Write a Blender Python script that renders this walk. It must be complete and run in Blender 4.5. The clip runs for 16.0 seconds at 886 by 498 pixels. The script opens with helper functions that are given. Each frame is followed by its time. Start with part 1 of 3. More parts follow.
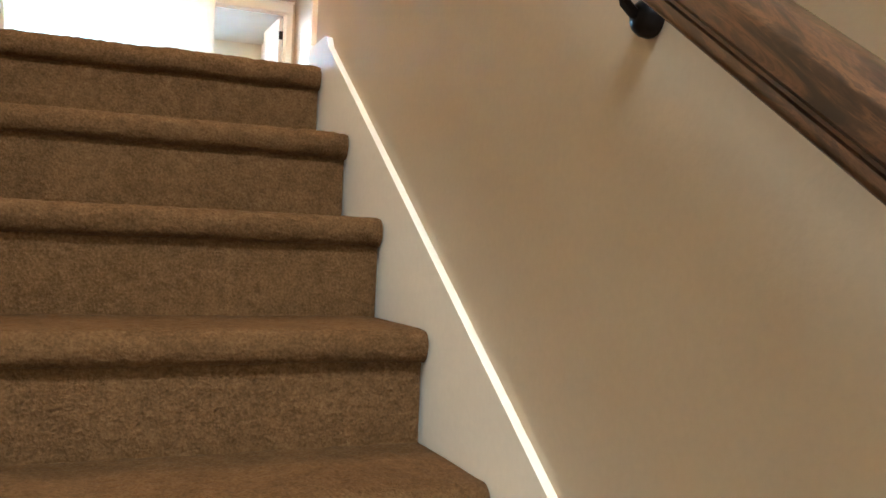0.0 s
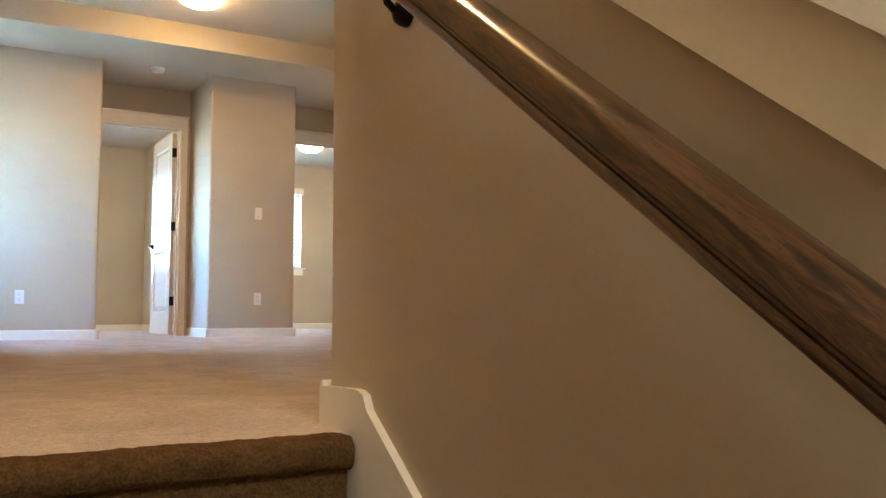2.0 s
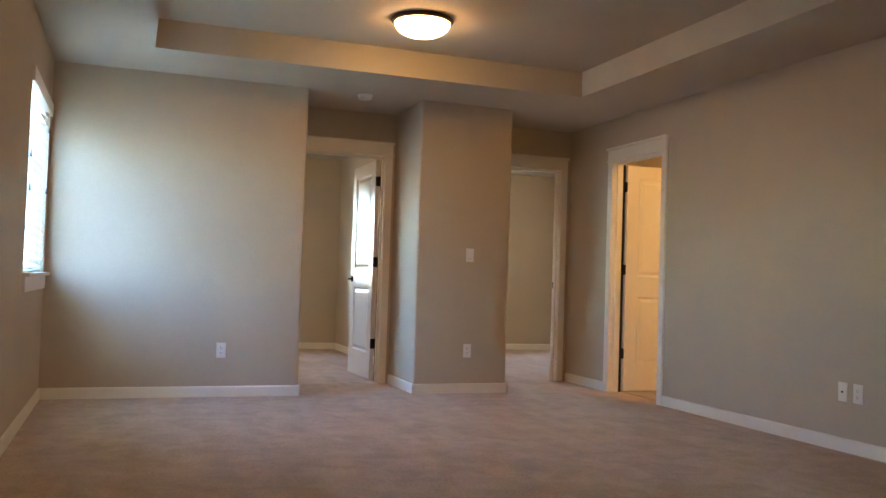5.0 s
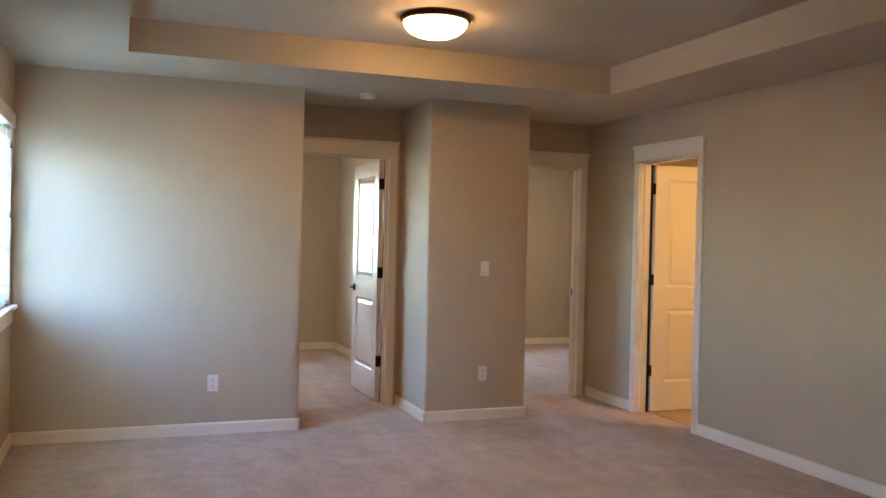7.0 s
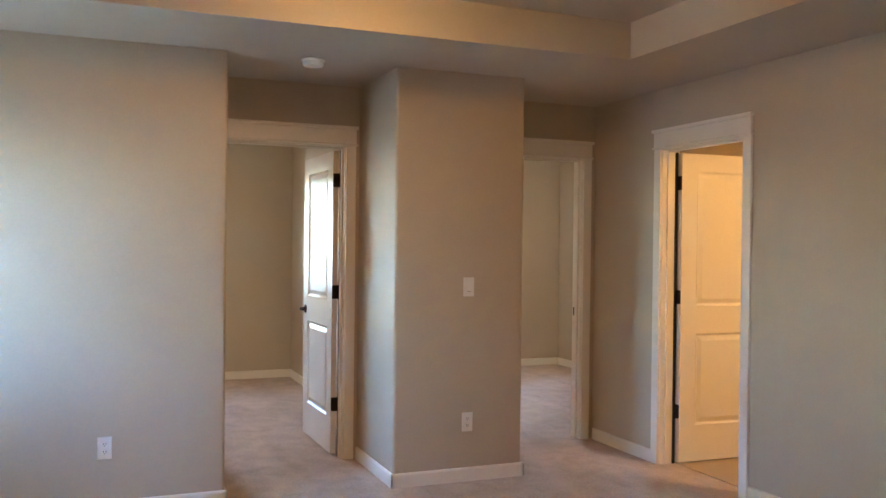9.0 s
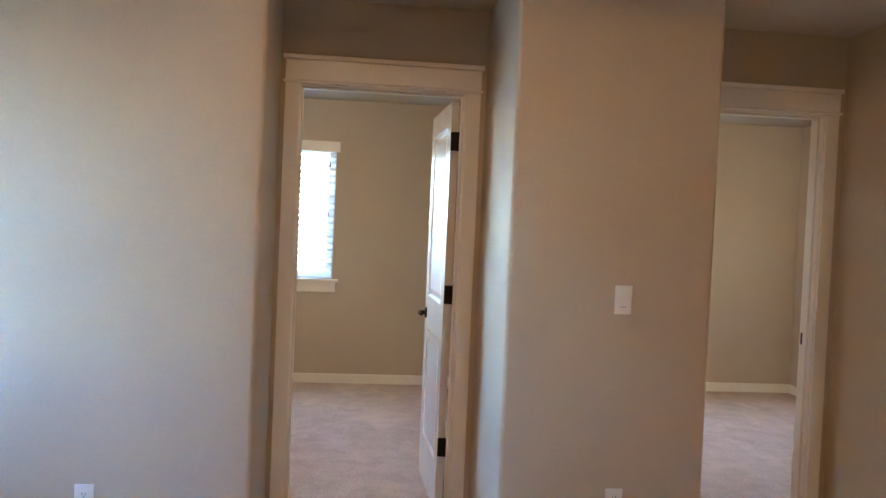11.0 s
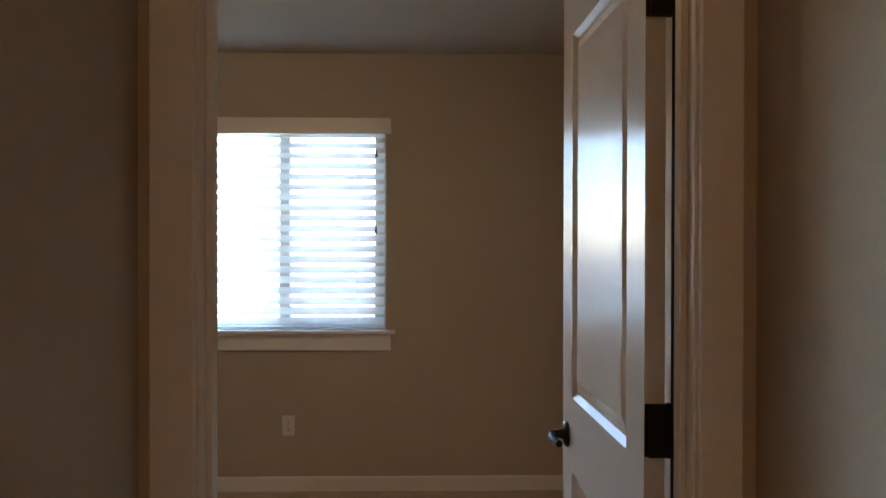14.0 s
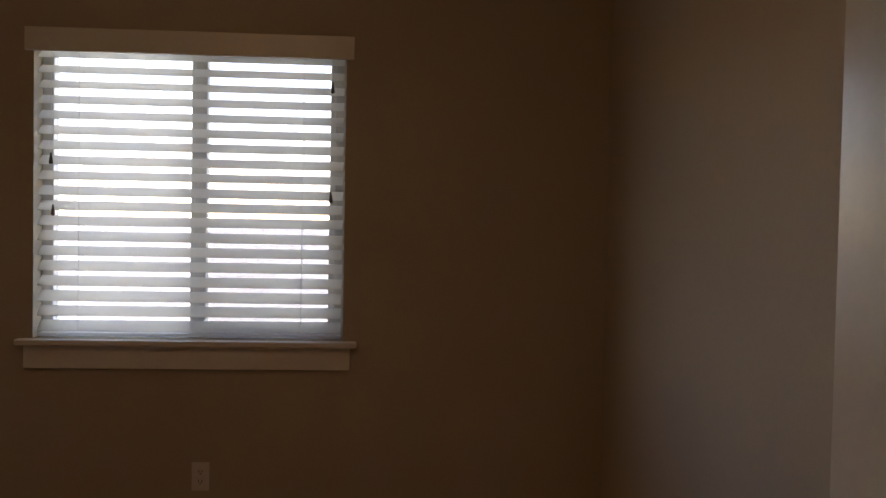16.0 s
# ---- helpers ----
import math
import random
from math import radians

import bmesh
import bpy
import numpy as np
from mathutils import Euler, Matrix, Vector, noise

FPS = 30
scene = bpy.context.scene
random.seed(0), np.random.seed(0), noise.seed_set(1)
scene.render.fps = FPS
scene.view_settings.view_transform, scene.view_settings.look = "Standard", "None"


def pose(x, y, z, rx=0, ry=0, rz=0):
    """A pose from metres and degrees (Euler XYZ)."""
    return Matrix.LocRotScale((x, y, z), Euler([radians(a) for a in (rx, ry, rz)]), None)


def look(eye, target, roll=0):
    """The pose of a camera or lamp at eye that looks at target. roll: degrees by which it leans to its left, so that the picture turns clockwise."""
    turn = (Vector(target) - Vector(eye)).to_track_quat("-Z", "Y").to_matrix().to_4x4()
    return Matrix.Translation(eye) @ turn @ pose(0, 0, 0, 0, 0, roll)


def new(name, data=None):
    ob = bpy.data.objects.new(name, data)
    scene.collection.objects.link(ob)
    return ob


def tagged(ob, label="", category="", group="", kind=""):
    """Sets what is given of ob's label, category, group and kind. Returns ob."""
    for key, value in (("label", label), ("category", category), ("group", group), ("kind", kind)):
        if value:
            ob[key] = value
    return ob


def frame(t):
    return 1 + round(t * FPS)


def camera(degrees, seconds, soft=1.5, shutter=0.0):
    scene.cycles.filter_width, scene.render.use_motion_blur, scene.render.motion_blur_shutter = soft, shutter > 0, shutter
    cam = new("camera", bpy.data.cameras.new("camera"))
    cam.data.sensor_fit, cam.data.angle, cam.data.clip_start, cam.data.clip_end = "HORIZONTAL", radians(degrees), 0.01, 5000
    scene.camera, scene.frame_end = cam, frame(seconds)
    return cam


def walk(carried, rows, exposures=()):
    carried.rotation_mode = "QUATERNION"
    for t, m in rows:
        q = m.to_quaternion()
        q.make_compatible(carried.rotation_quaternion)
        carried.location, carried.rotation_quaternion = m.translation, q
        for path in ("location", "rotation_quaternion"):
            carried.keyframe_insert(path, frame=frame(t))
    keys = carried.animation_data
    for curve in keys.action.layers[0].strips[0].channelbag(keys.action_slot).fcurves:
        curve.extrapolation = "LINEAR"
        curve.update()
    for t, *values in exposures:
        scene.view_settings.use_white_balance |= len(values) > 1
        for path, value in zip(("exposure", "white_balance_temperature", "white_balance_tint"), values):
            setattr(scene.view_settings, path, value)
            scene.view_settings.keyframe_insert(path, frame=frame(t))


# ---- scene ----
cam = camera(54.3, 16.0)
PATH = [
    (0, (-2.037, 0.493, -0.431), (-1.247, 2.331, -0.436), 2.2),
    (0.5, (-2.07, 0.684, -0.281), (-1.163, 2.467, -0.249), 1.6),
    (1, (-2.067, 0.874, -0.132), (-1.088, 2.616, -0.045), 1.0),
    (1.5, (-2.079, 1.039, 0.022), (-1.069, 2.761, 0.14), 0.2),
    (2, (-2.106, 1.252, 0.198), (-1.079, 2.961, 0.351), -0.1),
    (2.5, (-2.111, 1.443, 0.352), (-1.129, 3.174, 0.548), 0.3),
    (3, (-2.103, 1.663, 0.486), (-1.194, 3.435, 0.667), 1.3),
    (3.5, (-2.105, 1.831, 0.614), (-1.253, 3.635, 0.759), 2.2),
    (4, (-2.101, 1.994, 0.71), (-1.342, 3.841, 0.833), 2.9),
    (4.5, (-2.127, 2.182, 0.817), (-1.435, 4.056, 0.915), 2.1),
    (7, (-2.039, 3.02, 1.388), (-1.34, 4.894, 1.364), 1.3),
    (7.5, (-1.932, 3.314, 1.411), (-1.218, 5.181, 1.386), 0.9),
    (8, (-1.818, 3.666, 1.407), (-1.044, 5.51, 1.395), 0.6),
    (10.5, (-0.774, 5.502, 1.435), (-0.303, 7.446, 1.399), 2.0),
    (11, (-0.515, 5.847, 1.429), (-0.284, 7.833, 1.373), 2.5),
    (11.5, (-0.392, 6.269, 1.427), (-0.292, 8.266, 1.364), 1.2),
    (12, (-0.313, 6.713, 1.426), (-0.284, 8.711, 1.353), 1.1),
    (12.5, (-0.29, 7.162, 1.423), (-0.32, 9.16, 1.349), 1.2),
    (13, (-0.33, 7.572, 1.429), (-0.338, 9.572, 1.385), 0.6),
    (13.5, (-0.363, 8.062, 1.422), (-0.343, 10.062, 1.408), 0.3),
    (14, (-0.393, 8.56, 1.407), (-0.344, 10.559, 1.392), 0.1),
    (14.5, (-0.402, 8.967, 1.389), (-0.324, 10.965, 1.359), 0.7),
    (15, (-0.424, 9.337, 1.384), (-0.334, 11.334, 1.34), 1.3),
    (15.5, (-0.447, 9.676, 1.396), (-0.319, 11.671, 1.342), 0.9),
    (16, (-0.43, 10.025, 1.389), (-0.299, 12.02, 1.328), 1.1),
]
EXPOSURES = [(0, 8.05, 4500, 0), (0.5, 7.75, 4300, -2), (1.0, 7.3, 4600, -4), (1.5, 6.9, 5200, -1), (2.2, 6.9, 5150, 0), (3.5, 6.25, 5650, 4), (4.5, 5.75, 5900, 6), (8, 5.95, 5900, 8), (10.5, 6.05, 5300, 8), (12.5, 5.7, 5800, 12),
             (13.5, 4.8, 5700, 11), (14.2, 4.25, 6500, 18), (15, 3.65, 7900, 26), (15.5, 3.15, 8300, 29), (16, 3.0, 8300, 29)]
walk(cam, [(t, look(eye, target, roll)) for t, eye, target, roll in PATH], EXPOSURES)
SKY_STRENGTH, SUN = 0.15, 2.0
LAMP_GLOW, LAMP2_GLOW, LAMP3_GLOW, STAIR_GLOW, FOOT_GLOW, HEAD_GLOW = 0.80, 1.05, 1.8, 1.35, 1.1, 0.72

# ---- world and light ----
world = bpy.data.worlds.new("sky")
scene.world = world
world.use_nodes = True
wn = world.node_tree.nodes
sky = wn.new("ShaderNodeTexSky")
sky.sky_type = 'NISHITA'
sky.sun_disc = False
sky.sun_elevation = radians(36)
sky.sun_rotation = radians(178)
sky.air_density, sky.dust_density, sky.ozone_density = 1.0, 0.0, 3.5
world.node_tree.links.new(sky.outputs[0], wn["Background"].inputs[0])
wn["Background"].inputs[1].default_value = SKY_STRENGTH

sun_data = bpy.data.lights.new("sun", 'SUN')
sun_data.energy, sun_data.angle, sun_data.color = SUN, radians(0.53), (1.0, 0.95, 0.88)
sun = new("sun", sun_data)
sun.matrix_world = look((0.35, -10.0, 7.3), (0, 0, 0))


# ---- plan ----
WEST, EAST, NORTH = -2.690, 1.930, 13.458
FRONT, BACK, BACK2 = 9.150, 9.892, 10.002
KX0, KX1, KEND = -1.468, -1.348, 2.716
RISE, RUN, TIP = 0.190, 0.249, 2.553
H, HB, TOP = 2.440, 2.475, 2.85
D1 = (-0.733, 0.030)
D2 = (1.058, 1.821)
D3 = (8.320, 9.076)
DOOR_H = 2.045
W1 = (-1.792, -0.597)
W2 = (1.545, 2.735)
WL = (7.83, 9.04)
SILL, HEAD = 0.912, 2.071


# ---- materials ----
def base_mat(name, rough=0.5, metal=0.0, spec=0.5):
    m = bpy.data.materials.new(name)
    m.use_nodes = True
    nt = m.node_tree
    b = nt.nodes["Principled BSDF"]
    b.inputs["Roughness"].default_value = rough
    b.inputs["Metallic"].default_value = metal
    b.inputs["Specular IOR Level"].default_value = spec
    return m, nt, b


def coords(nt, scale=(1, 1, 1), obj=False):
    tc = nt.nodes.new("ShaderNodeTexCoord")
    mp = nt.nodes.new("ShaderNodeMapping")
    mp.inputs["Scale"].default_value = scale
    if obj:
        nt.links.new(tc.outputs["Object"], mp.inputs[0])
    else:
        geo = nt.nodes.new("ShaderNodeNewGeometry")
        nt.links.new(geo.outputs["Position"], mp.inputs[0])
    return mp.outputs[0]


def noise_tex(nt, vec, scale, detail=3.0, rough=0.5, dist=0.0):
    n = nt.nodes.new("ShaderNodeTexNoise")
    n.inputs["Scale"].default_value = scale
    n.inputs["Detail"].default_value = detail
    n.inputs["Roughness"].default_value = rough
    n.inputs["Distortion"].default_value = dist
    nt.links.new(vec, n.inputs["Vector"])
    return n.outputs["Fac"]


def ramp(nt, fac, stops):
    r = nt.nodes.new("ShaderNodeValToRGB")
    while len(r.color_ramp.elements) < len(stops):
        r.color_ramp.elements.new(0.5)
    for e, (p, c) in zip(r.color_ramp.elements, stops):
        e.position, e.color = p, (*c, 1)
    nt.links.new(fac, r.inputs[0])
    return r.outputs[0]


def mixc(nt, a, b, fac, mode='MIX'):
    m = nt.nodes.new("ShaderNodeMix")
    m.data_type, m.blend_type = 'RGBA', mode
    for sock, v in ((m.inputs[0], fac), (m.inputs[6], a), (m.inputs[7], b)):
        if isinstance(v, bpy.types.NodeSocket):
            nt.links.new(v, sock)
        elif isinstance(v, tuple):
            sock.default_value = (*v, 1)
        else:
            sock.default_value = v
    return m.outputs[2]


def bump(nt, b, height, strength, dist, prev=None):
    n = nt.nodes.new("ShaderNodeBump")
    n.inputs["Strength"].default_value = strength
    n.inputs["Distance"].default_value = dist
    nt.links.new(height, n.inputs["Height"])
    if prev is not None:
        nt.links.new(prev, n.inputs["Normal"])
    nt.links.new(n.outputs[0], b.inputs["Normal"])
    return n.outputs[0]


def paint(name, c, rough, orange=0.0, var=0.05, spec=0.4):
    m, nt, b = base_mat(name, rough, 0, spec)
    v = coords(nt)
    lo = tuple(x * (1 - var) for x in c)
    hi = tuple(min(1, x * (1 + var)) for x in c)
    col = ramp(nt, noise_tex(nt, v, 1.3, 4), [(0.3, lo), (0.7, hi)])
    fine = ramp(nt, noise_tex(nt, v, 90, 3), [(0.3, (0.96, 0.96, 0.96)), (0.7, (1, 1, 1))])
    nt.links.new(mixc(nt, col, fine, 1.0, 'MULTIPLY'), b.inputs["Base Color"])
    rv = ramp(nt, noise_tex(nt, v, 7, 3), [(0.2, (rough - 0.03,) * 3), (0.8, (rough + 0.03,) * 3)])
    nt.links.new(rv, b.inputs["Roughness"])
    if orange:
        bump(nt, b, noise_tex(nt, v, 130, 2), orange, 0.0025)
    return m


def carpet(name, dark, mid, light, plush=1.0, sheen=0.08):
    m, nt, b = base_mat(name, 0.95, 0, 0.05)
    v = coords(nt)
    pile = noise_tex(nt, v, 210, 3, 0.6)
    tuft = noise_tex(nt, v, 62 / plush, 3, 0.6)
    brush = noise_tex(nt, v, 2.6, 4, 0.6, 0.3)
    tread = noise_tex(nt, v, 7, 3, 0.55, 0.6)
    c = ramp(nt, pile, [(0.25, dark), (0.5, mid), (0.78, light)])
    c = mixc(nt, c, ramp(nt, tuft, [(0.3, (0.76, 0.75, 0.73)), (0.65, (1.1, 1.1, 1.1))]), 0.8, 'MULTIPLY')
    c = mixc(nt, c, ramp(nt, brush, [(0.36, (0.90, 0.895, 0.89)), (0.62, (1.05, 1.05, 1.05))]), 0.7, 'MULTIPLY')
    c = mixc(nt, c, ramp(nt, tread, [(0.36, (0.86, 0.855, 0.85)), (0.62, (1.05, 1.05, 1.05))]), 0.75, 'MULTIPLY')
    turned = nt.nodes.new("ShaderNodeMapping")
    turned.inputs["Rotation"].default_value = (0, 0, 0.35)
    turned.inputs["Scale"].default_value = (5.5, 1.3, 1)
    nt.links.new(v, turned.inputs[0])
    stroke = noise_tex(nt, turned.outputs[0], 1.0, 2, 0.5, 0.5)
    c = mixc(nt, c, ramp(nt, stroke, [(0.42, (0.935, 0.93, 0.925)), (0.55, (1.02, 1.02, 1.02))]), 0.8, 'MULTIPLY')
    nt.links.new(c, b.inputs["Base Color"])
    b.inputs["Sheen Weight"].default_value = sheen
    b.inputs["Sheen Roughness"].default_value = 0.5
    b.inputs["Sheen Tint"].default_value = (*light, 1)
    n1 = bump(nt, b, pile, 0.7, 0.004)
    bump(nt, b, tuft, 0.8, 0.009 * plush, n1)
    return m


def wood(name):
    m, nt, b = base_mat(name, 0.3, 0, 0.5)
    tc = nt.nodes.new("ShaderNodeTexCoord")
    turn = nt.nodes.new("ShaderNodeMapping")
    turn.inputs["Rotation"].default_value = (-math.atan2(RISE, RUN), 0, 0)
    nt.links.new(tc.outputs["Object"], turn.inputs[0])

    def along(k):
        mp = nt.nodes.new("ShaderNodeMapping")
        mp.inputs["Scale"].default_value = k
        nt.links.new(turn.outputs[0], mp.inputs[0])
        return mp.outputs[0]

    grain = noise_tex(nt, along((16, 1.7, 16)), 2.6, 6, 0.62, 2.2)
    pores = noise_tex(nt, along((90, 3.0, 90)), 4, 4, 0.7)
    c = ramp(nt, grain, [(0.36, (0.010, 0.005, 0.003)), (0.46, (0.040, 0.018, 0.009)), (0.53, (0.092, 0.043, 0.018)), (0.58, (0.038, 0.017, 0.008)), (0.68, (0.112, 0.054, 0.023))])
    c = mixc(nt, c, ramp(nt, pores, [(0.38, (0.48, 0.44, 0.41)), (0.55, (1, 1, 1))]), 0.6, 'MULTIPLY')
    nt.links.new(c, b.inputs["Base Color"])
    b.inputs["Coat Weight"].default_value = 1.0
    b.inputs["Coat Roughness"].default_value = 0.07
    bump(nt, b, pores, 0.08, 0.0005)
    return m


def metal(name, c, rough=0.4):
    m, nt, b = base_mat(name, rough, 0.8, 0.5)
    v = coords(nt)
    nt.links.new(ramp(nt, noise_tex(nt, v, 60, 3), [(0.3, c), (0.7, tuple(x * 1.5 for x in c))]), b.inputs["Base Color"])
    return m


def glow(name, c, strength):
    m, nt, b = base_mat(name, 0.3)
    b.inputs["Base Color"].default_value = (0.9, 0.86, 0.8, 1)
    b.inputs["Emission Color"].default_value = (*c, 1)
    b.inputs["Emission Strength"].default_value = strength
    return m


WALL = paint("beige wall paint", (0.53, 0.453, 0.335), 0.62, 0.13)
CEIL = paint("ceiling paint", (0.53, 0.485, 0.405), 0.85, 0.3)
TRIM = paint("cream trim enamel", (0.85, 0.81, 0.72), 0.38, 0.0, 0.03, 0.5)
DOORP = paint("white door enamel", (0.82, 0.785, 0.71), 0.23, 0, 0.0, 0.5)
CARPET = carpet("beige cut pile carpet", (0.38, 0.315, 0.265), (0.60, 0.505, 0.43), (0.765, 0.655, 0.57))
# stair copy of the landing carpet, with the flight's shade in its darker browns
CARPET_SHADED = carpet("shaded brown stair carpet", (0.066, 0.035, 0.013), (0.105, 0.058, 0.022), (0.15, 0.088, 0.038), 1.5, 0.0)
WOOD = wood("dark stained oak")
BLACK = metal("black bracket metal", (0.012, 0.011, 0.012), 0.42)
BRONZE = metal("oil rubbed bronze", (0.018, 0.014, 0.012), 0.45)
RING = metal("lamp ring bronze", (0.06, 0.035, 0.022), 0.4)
PLASTIC = paint("white plastic", (0.82, 0.80, 0.75), 0.4, 0, 0.02, 0.5)
# flat black that stands in for the shade inside the door rebates
REBATE_SHADE = paint("black rebate shade", (0.012, 0.011, 0.010), 0.7)
SLOT = paint("socket slots", (0.05, 0.045, 0.04), 0.5)
VINYL = paint("vinyl window frame", (0.80, 0.80, 0.77), 0.4, 0, 0.02, 0.5)
TILE = paint("bathroom vinyl floor", (0.42, 0.35, 0.27), 0.4, 0.05, 0.1)
TASSEL = paint("grey cord tassel", (0.12, 0.11, 0.10), 0.5)
LAMP = glow("frosted lamp glass", (1.0, 0.51, 0.17), LAMP_GLOW)
LAMP6 = glow("landing lamp glass", (1.0, 0.51, 0.17), HEAD_GLOW)
LAMP3 = glow("bathroom lamp glass", (1.0, 0.52, 0.16), LAMP3_GLOW)
STAIR_FILL = glow("stairwell fill glass", (1.0, 0.82, 0.60), STAIR_GLOW)
FOOT_FILL = glow("foot fill glass", (1.0, 0.82, 0.60), FOOT_GLOW)
LAMP2 = glow("bedroom lamp glass", (1.0, 0.66, 0.34), LAMP2_GLOW)

SLATM, nt, b = base_mat("white faux wood slat", 0.4)
nt.links.new(ramp(nt, noise_tex(nt, coords(nt), 14, 3), [(0.3, (0.80, 0.80, 0.76)), (0.7, (0.86, 0.86, 0.83))]), b.inputs["Base Color"])
tl = nt.nodes.new("ShaderNodeBsdfTranslucent")
tl.inputs[0].default_value = (0.92, 0.92, 0.89, 1)
mx = nt.nodes.new("ShaderNodeMixShader")
mx.inputs[0].default_value = 0.66
nt.links.new(b.outputs[0], mx.inputs[1])
nt.links.new(tl.outputs[0], mx.inputs[2])
nt.links.new(mx.outputs[0], nt.nodes["Material Output"].inputs[0])
GLASS, nt, b = base_mat("window glass", 0.0)
b.inputs["Transmission Weight"].default_value = 1.0
b.inputs["IOR"].default_value = 1.02
SCREEN, nt, b = base_mat("grey insect screen", 0.8)
b.inputs["Base Color"].default_value = (0.06, 0.06, 0.06, 1)
clear = nt.nodes.new("ShaderNodeBsdfTransparent")
weave = nt.nodes.new("ShaderNodeMixShader")
weave.inputs[0].default_value = 0.2
nt.links.new(clear.outputs[0], weave.inputs[1])
nt.links.new(b.outputs[0], weave.inputs[2])
nt.links.new(weave.outputs[0], nt.nodes["Material Output"].inputs[0])
GROUND, nt, b = base_mat("pale ground", 0.9)
nt.links.new(ramp(nt, noise_tex(nt, coords(nt), 0.4, 5), [(0.3, (0.30, 0.31, 0.27)), (0.7, (0.40, 0.40, 0.36))]), b.inputs["Base Color"])


# ---- building tools ----
def box(bm, x0, x1, y0, y1, z0, z1):
    vs = [bm.verts.new(p) for p in ((x0, y0, z0), (x1, y0, z0), (x1, y1, z0), (x0, y1, z0), (x0, y0, z1), (x1, y0, z1), (x1, y1, z1), (x0, y1, z1))]
    for f in ((3, 2, 1, 0), (4, 5, 6, 7), (0, 1, 5, 4), (1, 2, 6, 5), (2, 3, 7, 6), (3, 0, 4, 7)):
        bm.faces.new([vs[i] for i in f])
    return vs


def boxes(*bs):
    bm = bmesh.new()
    for q in bs:
        box(bm, *q)
    return bm


def soft(bm, w, seg=2):
    bmesh.ops.bevel(bm, geom=list(bm.edges), offset=w, segments=seg, affect='EDGES', profile=0.5, clamp_overlap=True)
    return bm


def bull(bm, corners, r=0.018):
    """Rounds the upright edges that stand at the given plan corners."""
    es = []
    for e in bm.edges:
        a, c = e.verts[0].co, e.verts[1].co
        if abs(a.x - c.x) < 1e-5 and abs(a.y - c.y) < 1e-5 and any(abs(a.x - x) < 1e-3 and abs(a.y - y) < 1e-3 for x, y in corners):
            es.append(e)
    bmesh.ops.bevel(bm, geom=es, offset=r, segments=5, affect='EDGES', profile=0.5)
    return bm


def mesh_of(name, bm, mat, smooth=False):
    me = bpy.data.meshes.new(name)
    bmesh.ops.recalc_face_normals(bm, faces=bm.faces)
    bm.to_mesh(me)
    bm.free()
    me.materials.append(mat)
    if smooth:
        me.polygons.foreach_set("use_smooth", [True] * len(me.polygons))
        me.set_sharp_from_angle(angle=radians(35))
    return me


def part(name, bm, mat, parent, label="", m=None, smooth=False):
    me = bm if isinstance(bm, bpy.types.Mesh) else mesh_of(name, bm, mat, smooth)
    ob = new(name, me)
    ob.parent = parent
    if m is not None:
        ob.matrix_local = m
    return tagged(ob, label)


def structure(name, bm, mat, label, category="wall", smooth=False):
    return tagged(new(name, mesh_of(name, bm, mat, smooth)), label, category, kind="structure")


def thing(name, m, label, category, group="", kind=""):
    ob = new(name)
    ob.empty_display_size = 0.1
    ob.matrix_world = m
    return tagged(ob, label, category, group, kind)


def extrude(profile, x0, x1, axis='x'):
    """A solid from a closed (a, b) outline: along x the outline is (y, z), along y it is (x, z)."""
    bm = bmesh.new()
    def put(v, p):
        return (v, p[0], p[1]) if axis == 'x' else (p[0], v, p[1])
    a = [bm.verts.new(put(x0, p)) for p in profile]
    c = [bm.verts.new(put(x1, p)) for p in profile]
    n = len(profile)
    for i in range(n):
        bm.faces.new((a[i], a[(i + 1) % n], c[(i + 1) % n], c[i]))
    bm.faces.new(a[::-1])
    bm.faces.new(c)
    return bm


def lathe(outline, seg=40):
    """A body of revolution round z from (radius, z) points."""
    bm = bmesh.new()
    rings = []
    for r, z in outline:
        if r < 1e-5:
            rings.append([bm.verts.new((0, 0, z))])
        else:
            rings.append([bm.verts.new((r * math.cos(2 * math.pi * i / seg), r * math.sin(2 * math.pi * i / seg), z)) for i in range(seg)])
    for p, q in zip(rings, rings[1:]):
        for i in range(seg):
            j = (i + 1) % seg
            if len(p) == 1 and len(q) > 1:
                bm.faces.new((p[0], q[j], q[i]))
            elif len(q) == 1 and len(p) > 1:
                bm.faces.new((p[i], p[j], q[0]))
            elif len(p) > 1:
                bm.faces.new((p[i], p[j], q[j], q[i]))
    return bm


def tube(points, r, seg=10):
    """A round bar along a path."""
    bm = bmesh.new()
    pts = [Vector(p) for p in points]
    rings = []
    for i, p in enumerate(pts):
        d = (pts[min(i + 1, len(pts) - 1)] - pts[max(i - 1, 0)]).normalized()
        u = d.orthogonal().normalized() if i == 0 else (u - d * u.dot(d)).normalized()
        w = d.cross(u)
        rings.append([bm.verts.new(p + r * (math.cos(2 * math.pi * k / seg) * u + math.sin(2 * math.pi * k / seg) * w)) for k in range(seg)])
    for p, q in zip(rings, rings[1:]):
        for k in range(seg):
            bm.faces.new((p[k], p[(k + 1) % seg], q[(k + 1) % seg], q[k]))
    bm.faces.new(rings[0][::-1])
    bm.faces.new(rings[-1])
    return bm


